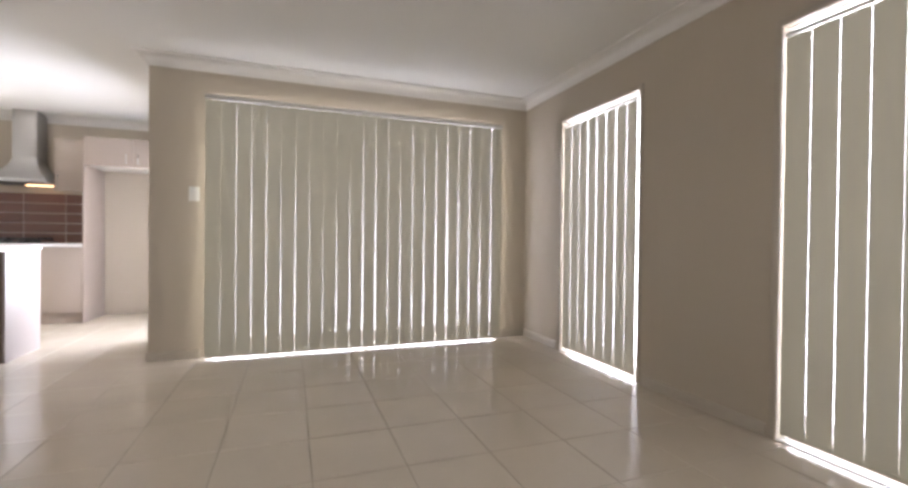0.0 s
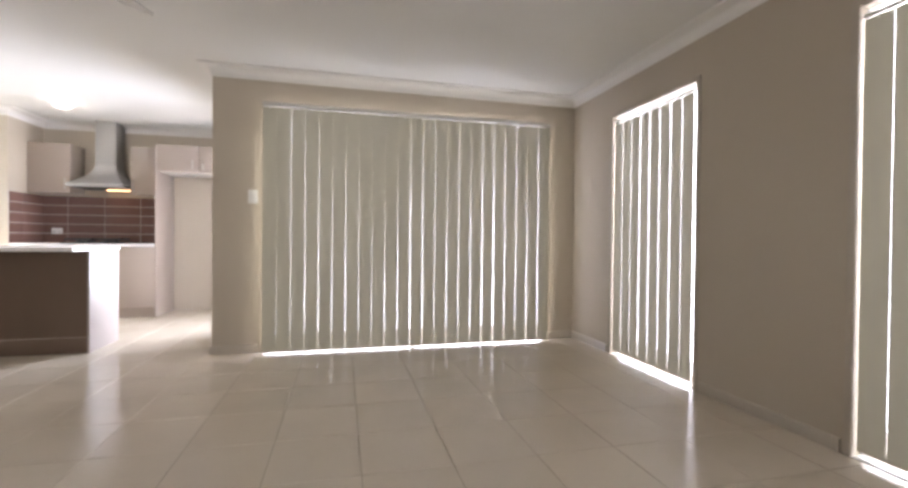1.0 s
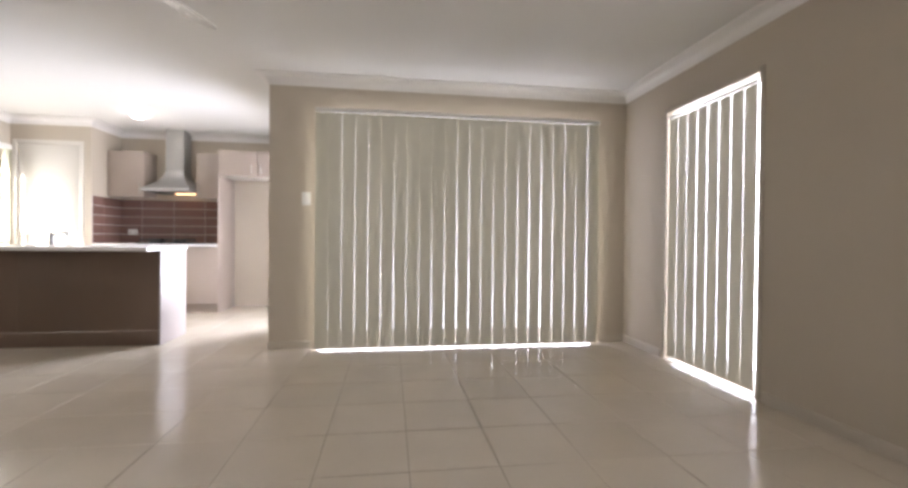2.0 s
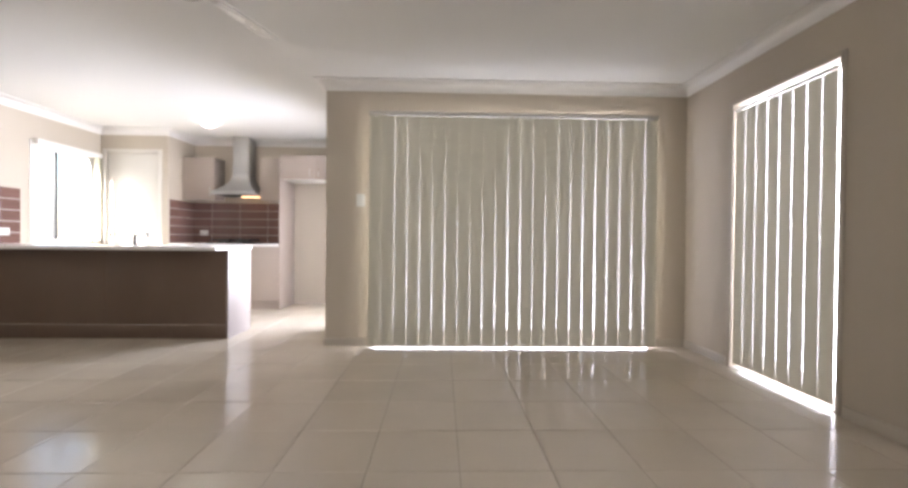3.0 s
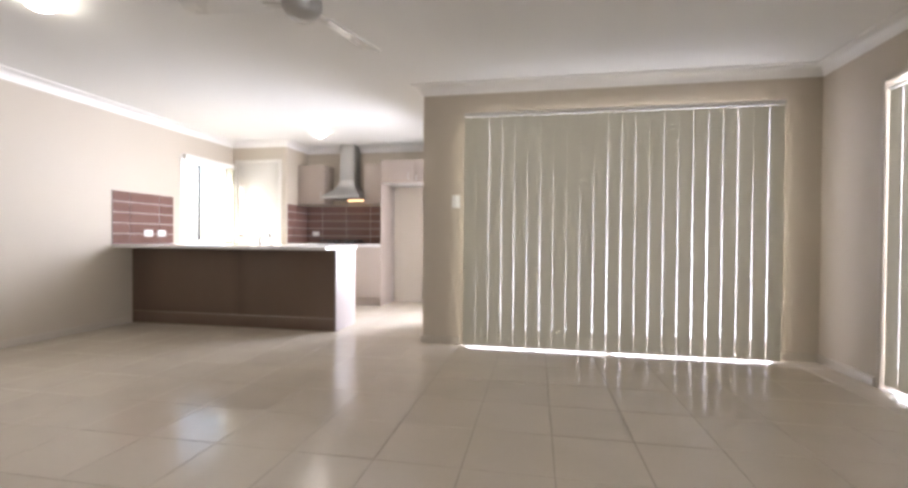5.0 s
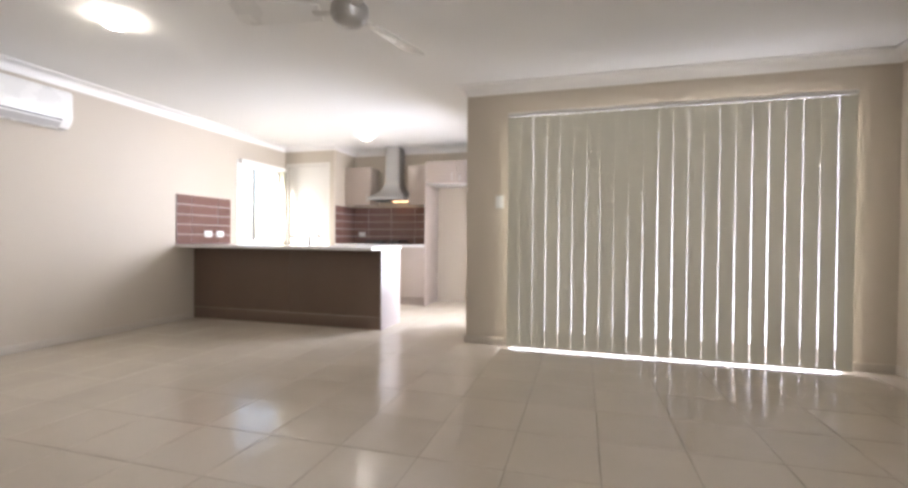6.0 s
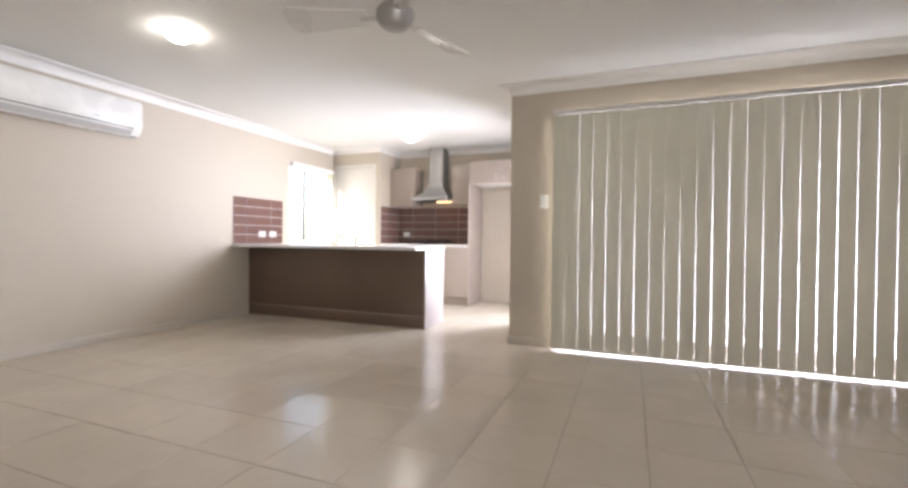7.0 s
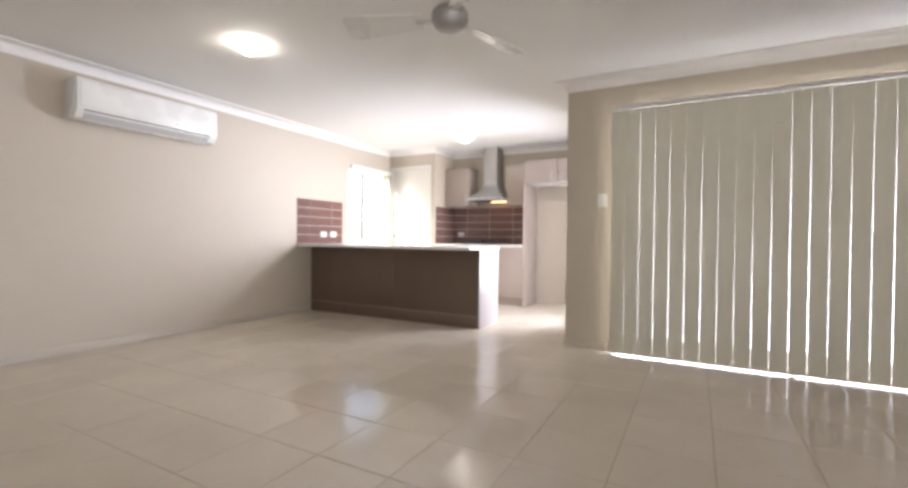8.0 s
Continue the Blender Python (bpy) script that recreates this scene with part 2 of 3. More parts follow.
def skirting(runs):
    """Skirting boards: each run is (x0, y0, x1, y1), the room on its left."""
    for x0, y0, x1, y1 in runs:
        d = Vector((x1 - x0, y1 - y0))
        length = d.length
        bm = bmesh.new()
        prof = [(0, 0), (0.012, 0), (0.012, 0.052), (0.008, 0.062), (0, 0.066)]
        for s in (0, length):
            for u, z in prof:
                bm.verts.new((s, u, z))
        vs = list(bm.verts)
        k = len(prof)
        for j in range(k):
            bm.faces.new((vs[j], vs[(j + 1) % k], vs[k + (j + 1) % k], vs[k + j]))
        bm.faces.new(vs[:k])
        bm.faces.new(vs[k:])
        m = Matrix.Translation((x0, y0, 0.001)) @ Matrix.Rotation(math.atan2(d.y, d.x), 4, "Z")
        bmesh.ops.transform(bm, matrix=m, verts=bm.verts)
        solid("baseboard", bm, TRIM, "beige painted timber skirting board", "baseboard", kind="structure")


skirting([
    (DOOR[0] - 0.03, YB, XC - 0.012, YB), (XR - 0.012, YB, DOOR[1] + 0.03, YB),
    (XR, W1[1] + 0.05, XR, YB), (XR, W2[1] + 0.05, XR, W1[0] - 0.05), (XR, YN, XR, W2[0] - 0.05),
    (XL, 4.34, XL, YN), (XC, YB, XC, KD[0]), (XL, YN, XR, YN)])


# ---- windows and doors ----
def glazed(name, axis, at, a0, a1, z0, z1, frame_mat, label, bars=1, w=0.035, depth=0.05):
    """A framed sliding window in a wall: axis is the direction it runs in, 'x' or 'y'; at is the plane of its middle."""
    base = (((a0 + a1) / 2, at, z0) if axis == "x" else (at, (a0 + a1) / 2, z0))
    t = thing(name, base, label, "door" if "door" in name else "window", kind="structure")

    def piece(nm, p0, p1, q0, q1, d, mat, bevel=0.003, shift=0.0):
        b = (p0, p1, at - d / 2 + shift, at + d / 2 + shift, q0, q1) if axis == "x" else (at - d / 2 + shift, at + d / 2 + shift, p0, p1, q0, q1)
        return part(nm, one(*b, bevel=bevel), mat, t)

    piece("frame_side", a0, a0 + w, z0, z1, depth, frame_mat)
    piece("frame_side", a1 - w, a1, z0, z1, depth, frame_mat)
    piece("frame_head", a0 + w, a1 - w, z1 - w, z1, depth, frame_mat)
    piece("frame_track", a0 + w, a1 - w, z0, z0 + 0.03, depth, frame_mat)
    step = (a1 - a0 - 2 * w) / (bars + 1)
    for i in range(bars):
        c = a0 + w + step * (i + 1)
        piece("mullion", c - 0.022, c + 0.022, z0 + 0.06, z1 - w - 0.05, depth * 0.8, frame_mat)
    for i in range(bars + 1):
        p0 = a0 + w + step * i + (0.024 if i else 0.002)
        p1 = a0 + w + step * (i + 1) - (0.024 if i < bars else 0.002)
        g = piece("pane", p0, p1, z0 + 0.032, z1 - w - 0.002, 0.005, GLASS, bevel=0)
        g.visible_shadow = False
    return t


glazed("sliding_door", "x", YB + 0.065, DOOR[0] - 0.03, DOOR[1] + 0.03, -0.03, DOOR[3] + 0.03, ALU, "aluminium framed glass sliding door behind blinds")
glazed("window_1", "y", XR + 0.066, W1[0] - 0.03, W1[1] + 0.03, -0.05, W1[3] + 0.03, ALU, "tall aluminium framed window behind vertical blinds", bars=0)
glazed("window_2", "y", XR + 0.066, W2[0] - 0.03, W2[1] + 0.03, -0.05, W2[3] + 0.03, ALU, "tall aluminium framed window behind vertical blinds", bars=0)
kwin = glazed("window_3", "y", XL - 0.06, KW[0], KW[1], KW[2], KW[3], ALU, "sunlit aluminium sliding window beside the kitchen bench", bars=0)
part("mullion", one(XL - 0.085, XL - 0.035, 5.42, 5.465, KW[2] + 0.03, KW[3] - 0.045, bevel=0.003), DARK_ALU, kwin, "dark aluminium meeting stile")
# Added window, out of view, through which the rear fill light comes.
glazed("added_window", "y", XR + 0.066, EW[0], EW[1], EW[2], EW[3], ALU, "added unseen window that admits fill light from behind")
glazed("kitchen_outer_door", "y", XC + 0.20, KD[0], KD[1], 0.0, KD[3], ALU, "glazed aluminium door on the kitchen's outer wall")


# White strips added so that the gap of light below the blinds looks bright.
def bright_strip(x0, x1, y0, y1):
    solid("trim", one(x0, x1, y0, y1, -0.0015, 0.006, bevel=0.002), TRIM_WHITE, "added white strip that catches daylight under the glass", "trim", kind="structure")


bright_strip(XR + 0.001, XR + 0.04, W1[0] + 0.001, W1[1] - 0.001)
bright_strip(XR + 0.001, XR + 0.04, W2[0] + 0.001, W2[1] - 0.001)
bright_strip(DOOR[0] + 0.001, DOOR[1] - 0.001, YB + 0.001, YB + 0.04)

# plain bright distance outside the shaded windows
solid("backdrop", one(-0.72, 2.6, YB + 0.75, YB + 0.78, -0.22, 3.2), DAYLIGHT, "plain bright daylight beyond the sliding door", "backdrop", kind="structure", smooth=0)
solid("backdrop", one(XR + 1.1, XR + 1.13, 0.2, 6.4, -0.22, 3.4), DAYLIGHT, "plain bright daylight beyond the side windows", "backdrop", kind="structure", smooth=0)


def architrave_y(x, sign, y0, y1, z0, z1, mat, name="trim", w=0.034, d=0.010, sill=False):
    """Flat architrave round an opening in a wall that runs along y; it stands out by d in the direction of sign."""
    a, b = sorted((x, x + sign * d))
    t = thing(name, (x, (y0 + y1) / 2, z0), "painted timber architrave round a window", "trim", kind="structure")
    part("side", one(a, b, y0 - w, y0, z0, z1 + w, bevel=0.003), mat, t)
    part("side", one(a, b, y1, y1 + w, z0, z1 + w, bevel=0.003), mat, t)
    part("head", one(a, b, y0, y1, z1, z1 + w, bevel=0.003), mat, t)
    if sill:
        part("sill", one(a, b + 0.015, y0 - w, y1 + w, z0 - 0.025, z0 - 0.002, bevel=0.004), mat, t)
    return t


architrave_y(XR, -1, W1[0], W1[1], 0.001, W1[3], TRIM)
architrave_y(XR, -1, W2[0], W2[1], 0.001, W2[3], TRIM)
architrave_y(XL, 1, KW[0], KW[1], KW[2], KW[3], TRIM_WHITE)


def pantry_door():
    frame_t = thing("trim", ((PD[0] + PD[1]) / 2, YP, 0), "pale painted timber frame of the pantry door", "trim", kind="structure")
    y0, y1 = YP - 0.012, YP
    part("side", one(PD[0] - 0.045, PD[0], y0, y1, 0.001, PD[2] + 0.05, bevel=0.003), DOOR_PAINT, frame_t)
    part("side", one(PD[1], PD[1] + 0.05, y0, y1, 0.001, PD[2] + 0.05, bevel=0.003), DOOR_PAINT, frame_t)
    part("head", one(PD[0], PD[1], y0, y1, PD[2], PD[2] + 0.05, bevel=0.003), DOOR_PAINT, frame_t)
    d = thing("door_1", ((PD[0] + PD[1]) / 2, YP + 0.02, 0), "cream painted flush pantry door, closed", "door", kind="structure")
    part("leaf", one(PD[0] + 0.003, PD[1] - 0.003, YP + 0.008, YP + 0.043, 0.008, PD[2] - 0.003, bevel=0.002), DOOR_PAINT, d)
    hb = bmesh.new()
    tube(hb, (PD[0] + 0.06, YP + 0.008, 1.0), (PD[0] + 0.06, YP - 0.006, 1.0), 0.026, bevel=0.003)
    tube(hb, (PD[0] + 0.06, YP - 0.004, 1.0), (PD[0] + 0.06, YP - 0.05, 1.0), 0.008)
    tube(hb, (PD[0] + 0.055, YP - 0.046, 1.0), (PD[0] + 0.17, YP - 0.046, 1.0), 0.008, bevel=0.003)
    part("door_handle", hb, CHROME, d, "chrome lever handle")


pantry_door()


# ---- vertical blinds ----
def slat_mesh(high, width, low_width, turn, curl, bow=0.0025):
    """A hanging slat, bowed across; towards its foot it turns and curls a little further, and its width tapers to shape
    the lines of light beside it. Its top middle is at the origin.
    """
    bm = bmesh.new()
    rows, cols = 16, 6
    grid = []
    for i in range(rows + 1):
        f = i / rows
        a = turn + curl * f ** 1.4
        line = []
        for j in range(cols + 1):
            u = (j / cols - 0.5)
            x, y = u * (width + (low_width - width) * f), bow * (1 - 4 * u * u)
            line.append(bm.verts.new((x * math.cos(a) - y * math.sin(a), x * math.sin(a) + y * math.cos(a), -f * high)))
        grid.append(line)
    for a, b in zip(grid, grid[1:]):
        for j in range(cols):
            bm.faces.new((a[j], a[j + 1], b[j + 1], b[j]))
    return bm


def vertical_blind(axis, at, a0, a1, low, high, count, label, seed, top, foot, turn, curl, open_slats=(), shut_slats=()):
    """A drawn vertical blind of slats that just meet. axis: the way it runs; at: its plane.

    top and foot: ranges of a slat's width as shares of the spacing; turn and curl: ranges, in degrees, of a slat's turn at the rail and of its further turn at the foot.
    """
    rng = random.Random(seed)
    mid = (a0 + a1) / 2
    base = (mid, at, low) if axis == "x" else (at, mid, low)
    t = thing("vertical_blind", base, label, "blind", "vertical blinds")
    r = 0.022

    def place(p):
        return (p, at) if axis == "x" else (at, p)

    b = (a0, a1, at - r, at + r, high + 0.0012, high + 0.034) if axis == "x" else (at - 0.012, at + 0.014, a0, a1, high + 0.004, high + 0.024)
    part("headrail", one(*b, bevel=0.004), ALU, t, "pale aluminium headrail")
    step = (a1 - a0) / count
    for i in range(count):
        p = a0 + step * (i + 0.5) + rng.uniform(-0.0003, 0.0003)
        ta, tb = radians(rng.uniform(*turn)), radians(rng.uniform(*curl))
        # The widths taper so that the light lines between slats fade upwards.
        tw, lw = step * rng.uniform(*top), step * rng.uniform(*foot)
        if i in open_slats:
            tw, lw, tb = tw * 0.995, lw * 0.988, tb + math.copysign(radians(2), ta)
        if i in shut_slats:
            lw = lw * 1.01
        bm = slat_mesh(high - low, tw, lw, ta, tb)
        x, y = place(p)
        quarter = Matrix.Rotation(radians(90), 4, "Z") if axis == "y" else Matrix.Identity(4)
        jog = Matrix.Rotation(radians(rng.uniform(-0.012, 0.012)), 4, "Y" if axis == "x" else "X")
        m = Matrix.Translation((x, y, high)) @ jog @ quarter
        bmesh.ops.transform(bm, matrix=m, verts=bm.verts)
        s = part("slat", bm, FABRIC, t, smooth=60)
        hook = bmesh.new()
        box(hook, x - 0.006, x + 0.006, y - 0.003, y + 0.003, high - 0.012, high + 0.016)
        part("hanger", hook, PLASTIC, s, "small plastic hanger")
        wb = bmesh.new()
        box(wb, -step * 0.498, step * 0.498, -0.002, 0.002, -(high - low) - 0.002, -(high - low) + 0.022, bevel=0.001, segments=1)
        bmesh.ops.transform(wb, matrix=m @ Matrix.Rotation((ta + tb) * 0.4, 4, "Z"), verts=wb.verts)
        part("weight", wb, FABRIC, s, "stitched bottom weight")
    # bead chain that links the feet
    cb = bmesh.new()
    x0, y0 = place(a0 + 0.06)
    x1, y1 = place(a1 - 0.06)
    tube(cb, (x0, y0 + (0.006 if axis == "x" else 0), low + 0.012), (x1, y1 + (0.006 if axis == "x" else 0), low + 0.012), 0.0012, n=6)
    part("chain", cb, PLASTIC, t)
    return t


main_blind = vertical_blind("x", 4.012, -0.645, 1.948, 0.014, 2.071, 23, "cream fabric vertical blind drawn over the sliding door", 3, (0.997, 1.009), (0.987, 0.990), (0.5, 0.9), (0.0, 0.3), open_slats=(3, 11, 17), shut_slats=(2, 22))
# brackets on the wall above the headrail
for bx in (-0.10, 0.62, 1.62):
    part("bracket", one(bx - 0.02, bx + 0.02, 4.0, YB, 2.105, 2.112, bevel=0.002), ALU, main_blind, "small metal wall bracket")
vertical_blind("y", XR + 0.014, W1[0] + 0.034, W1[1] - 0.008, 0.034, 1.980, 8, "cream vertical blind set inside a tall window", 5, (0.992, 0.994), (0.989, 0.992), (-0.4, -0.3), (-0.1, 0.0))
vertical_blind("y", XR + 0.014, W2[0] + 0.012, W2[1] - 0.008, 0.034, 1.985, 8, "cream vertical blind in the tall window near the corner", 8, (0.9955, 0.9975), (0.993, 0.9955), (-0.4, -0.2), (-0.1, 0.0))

kb = thing("vertical_blind", (XL + 0.05, 5.55, KW[2]), "cream vertical blind stacked open at the kitchen window", "blind", "vertical blinds")
part("headrail", one(XL + 0.018, XL + 0.075, KW[0] - 0.01, KW[1] + 0.03, 1.985, 2.045, bevel=0.005), TRIM_WHITE, kb, "cream headrail")
for i in range(3):
    bm = slat_mesh(1.06, 0.085, 0.085, radians(78), radians(2))
    m = Matrix.Translation((XL + 0.062, 5.935 + i * 0.014, 1.985)) @ Matrix.Rotation(radians(90 + (i % 3) * 3), 4, "Z")
    bmesh.ops.transform(bm, matrix=m, verts=bm.verts)
    part("slat", bm, FABRIC, kb, smooth=60)


# ---- kitchen ----
def bar_handle(x, y, z0, z1, parent):
    hb = bmesh.new()
    tube(hb, (x, y - 0.028, z0), (x, y - 0.028, z1), 0.0055, n=12, bevel=0.001)
    for z in (z0 + 0.015, z1 - 0.015):
        tube(hb, (x, y, z), (x, y - 0.028, z), 0.0045, n=10)
    return part("handle", hb, HANDLE, parent, "slim satin metal bar handle")


def upper_cabinet(x0, x1, y0, y1, z0, z1, doors, handle_at, label, side_mat=TAUPE, under=0.0):
    t = thing("wall_cabinet", ((x0 + x1) / 2, y1, z0), label, "cabinet", "kitchen cabinets")
    part("body", one(x0, x1, y0 + 0.021, y1, z0, z1, bevel=0.001), side_mat, t)
    step = (x1 - x0) / doors
    for i in range(doors):
        a, b = x0 + step * i + 0.0015, x0 + step * (i + 1) - 0.0015
        d = part("door", one(a, b, y0, y0 + 0.018, z0 - 0.012, z1, bevel=0.0015), TAUPE, t)
        hx = handle_at[i]
        bar_handle(hx, y0, z0 + 0.04, z0 + 0.17, d)
    return t


# peninsula
PX1, PY0, PY1 = -2.036, 4.354, 4.86
pen = thing("kitchen_peninsula", ((XL + PX1) / 2, (PY0 + PY1) / 2, 0), "dark brown laminate peninsula carrying a white benchtop", "kitchen island")
seam = -3.18
part("back_panel", one(XL + 0.002, seam - 0.001, PY0, PY0 + 0.018, 0.135, BENCH - 0.034, bevel=0.001), DARK, pen)
part("back_panel", one(seam + 0.001, PX1 - 0.018, PY0, PY0 + 0.018, 0.135, BENCH - 0.034, bevel=0.001), DARK, pen)
part("kickboard", one(XL + 0.002, PX1 - 0.018, PY0 + 0.003, PY0 + 0.017, 0.0, 0.131, bevel=0.001), DARK, pen)
part("end_panel", one(PX1 - 0.017, PX1, PY0 - 0.002, PY1, 0.0, BENCH - 0.034, bevel=0.001), TAUPE_END, pen, "taupe laminate end panel, darkened to offset strong light")
part("carcass", one(XL + 0.002, PX1 - 0.019, PY0 + 0.02, PY1 - 0.02, 0.14, BENCH - 0.036, bevel=0.001), TAUPE, pen)
for i in range(4):
    a = XL + 0.01 + i * 0.612
    d = part("door", one(a, a + 0.606, PY1 - 0.019, PY1 - 0.001, 0.14, BENCH - 0.04, bevel=0.0015), TAUPE, pen)
top1 = one(XL + 0.001, PX1 + 0.004, 4.10, PY1 + 0.02, BENCH - 0.033, BENCH, bevel=0.003)
solid("benchtop", top1, STONE, "white stone benchtop overhanging the dark peninsula", "benchtop")

# back run
BX0, BX1, BF = XP, -2.19, 6.11
base_run = [(XP + 0.002, -3.18), (-3.178, -2.622), (-2.620, -2.192)]
for i, (a, b) in enumerate(base_run):
    t = thing("base_cabinet", ((a + b) / 2, 6.4, 0), "taupe laminate base cabinet under the white benchtop", "cabinet", "kitchen cabinets")
    part("body", one(a, b, BF + 0.021, YK - 0.002, 0.12, BENCH - 0.036, bevel=0.001), TAUPE, t)
    part("kickboard", one(a, b, BF + 0.05, BF + 0.066, 0.0, 0.118, bevel=0.001), TAUPE, t)
    if i == 1:
        d = part("oven_door", one(a + 0.002, b - 0.002, BF - 0.004, BF + 0.019, 0.13, BENCH - 0.042, bevel=0.003), STEEL, t, "steel framed oven door")
        part("oven_glass", one(a + 0.05, b - 0.05, BF - 0.006, BF - 0.003, 0.24, 0.60), BLACK, d, "black oven glass")
    else:
        d = part("door", one(a + 0.0015, b - 0.0015, BF, BF + 0.018, 0.125, BENCH - 0.042, bevel=0.0015), TAUPE, t)
        if i == 0:
            bar_handle(b - 0.05, BF, 0.62, 0.75, d)
solid("benchtop", one(XP + 0.001, -2.191, BF - 0.02, YK - 0.001, BENCH - 0.033, BENCH, bevel=0.003), STONE, "white stone benchtop along the kitchen back wall", "benchtop")

upper_cabinet(XP + 0.002, -3.19, 6.39, YK - 0.001, 1.50, 2.09, 1, [-3.235], "taupe laminate wall cabinet beside the range hood")
upper_cabinet(-2.555, -2.192, 6.39, YK - 0.001, 1.50, 2.09, 1, [-2.515], "pale taupe wall cabinet beside the fridge recess")

fr = thing("fridge_cabinet", (-1.63, YK, 0), "tall taupe laminate surround of an empty fridge recess", "cabinet", "kitchen cabinets")
part("side_panel", one(-2.19, -2.172, BF, YK - 0.001, 0.0, 2.09, bevel=0.001), TAUPE, fr)
part("overhead_body", one(-2.171, XC - 0.001, BF + 0.021, YK - 0.001, 1.775, 2.09, bevel=0.001), TRIM_WHITE, fr, "overhead cabinet with pale underside")
for a, b, hx in ((-2.170, -1.718, -1.775), (-1.715, XC - 0.003, -1.66)):
    d = part("door", one(a, b, BF, BF + 0.018, 1.765, 2.09, bevel=0.0015), TAUPE, fr)
    bar_handle(hx, BF, 1.80, 1.91, d)


# range hood
def hood_canopy(x0, x1, y0, y1, z0, cx0, cx1, cy0, z1):
    """A canopy that sweeps in a hollow curve from its lip up to the chimney."""
    bm = bmesh.new()
    rings = []
    n = 10
    for i in range(n + 1):
        f = i / n
        g = 1 - (1 - f) ** 2.1
        z = z0 + (z1 - z0) * f
        a, b, c = x0 + (cx0 - x0) * g, x1 + (cx1 - x1) * g, y0 + (cy0 - y0) * g
        rings.append([bm.verts.new(v) for v in ((a, c, z), (b, c, z), (b, y1, z), (a, y1, z))])
    for ra, rb in zip(rings, rings[1:]):
        for k in range(4):
            bm.faces.new((ra[k], ra[(k + 1) % 4], rb[(k + 1) % 4], rb[k]))
    bm.faces.new(rings[-1])
    bm.faces.new(rings[0][::-1])
    return bm


HX0, HX1, HY = -3.155, -2.56, 6.215
hood = thing("range_hood", (-2.83, YK, 1.56), "stainless steel canopy range hood above the cooktop", "range hood")
part("canopy", hood_canopy(HX0, HX1, HY, YK - 0.02, 1.600, -2.960, -2.738, 6.45, 1.865), STEEL, hood)
part("lip", one(HX0, HX1, HY, YK - 0.02, 1.562, 1.5995, bevel=0.003), STEEL, hood)
part("chimney", one(-2.960, -2.738, 6.45, YK - 0.02, 1.866, H - 0.002, bevel=0.003), STEEL, hood)
part("filter", one(HX0 + 0.04, HX1 - 0.04, HY + 0.05, YK - 0.06, 1.555, 1.5615, bevel=0.001), DARK_ALU, hood, "dark mesh grease filter")
part("hood_lamp", one(-2.86, -2.60, 6.50, 6.545, 1.547, 1.5545, bevel=0.002), HOOD_LAMP, hood, "warm lit strip lamp")

# gas cooktop
hob = thing("gas_cooktop", (-2.90, 6.41, BENCH), "black gas cooktop with iron trivets on the benchtop", "cooktop")
part("plate", one(-3.20, -2.62, 6.20, 6.66, BENCH, BENCH + 0.012, bevel=0.003), BLACK, hob)
for bx in (-3.06, -2.77):
    trivet = part("trivet", one(bx - 0.125, bx + 0.125, 6.419, 6.431, BENCH + 0.040, BENCH + 0.064, bevel=0.001, segments=1), BLACK, hob, "black cast iron trivet")
    for y in (6.26, 6.59):
        part("bar", one(bx - 0.125, bx + 0.125, y - 0.006, y + 0.006, BENCH + 0.040, BENCH + 0.064, bevel=0.001, segments=1), BLACK, trivet)
    for k in (-0.12, 0.0, 0.12):
        part("bar", one(bx + k - 0.004, bx + k + 0.004, 6.25, 6.60, BENCH + 0.039, BENCH + 0.063, bevel=0.001, segments=1), BLACK, trivet)
    for sx in (-0.12, 0.12):
        for sy in (6.26, 6.59):
            part("foot", one(bx + sx - 0.005, bx + sx + 0.005, sy - 0.005, sy + 0.005, BENCH + 0.010, BENCH + 0.042), BLACK, trivet)
    for by in (6.34, 6.51):
        part("burner", tube(bmesh.new(), (bx, by, BENCH + 0.010), (bx, by, BENCH + 0.036), 0.048, 0.04, bevel=0.003), BLACK, hob)
for k in range(4):
    part("knob", tube(bmesh.new(), (-3.0 + k * 0.07, 6.225, BENCH + 0.010), (-3.0 + k * 0.07, 6.225, BENCH + 0.032), 0.017, 0.014, bevel=0.002), BLACK, hob)

# mixer tap on the peninsula
tap = thing("mixer_tap", (-3.19, 4.77, BENCH), "brushed grey metal mixer tap standing on the benchtop", "tap")
part("base", tube(bmesh.new(), (-3.19, 4.77, BENCH), (-3.19, 4.77, BENCH + 0.012), 0.03, 0.026, bevel=0.003), TAP_METAL, tap)
part("body", tube(bmesh.new(), (-3.19, 4.77, BENCH + 0.01), (-3.19, 4.77, BENCH + 0.115), 0.021, bevel=0.004), TAP_METAL, tap)
sp = bmesh.new()
last = Vector((-3.19, 4.77, BENCH + 0.09))
for k in range(1, 7):
    f = k / 6
    nxt = Vector((-3.19 + 0.15 * f, 4.77 - 0.03 * f, BENCH + 0.09 + 0.035 * math.sin(f * 2.0)))
    tube(sp, last, nxt, 0.012, n=14)
    last = nxt
tube(sp, last, last - Vector((0, 0, 0.035)), 0.013, n=14, bevel=0.002)
part("spout", sp, TAP_METAL, tap)
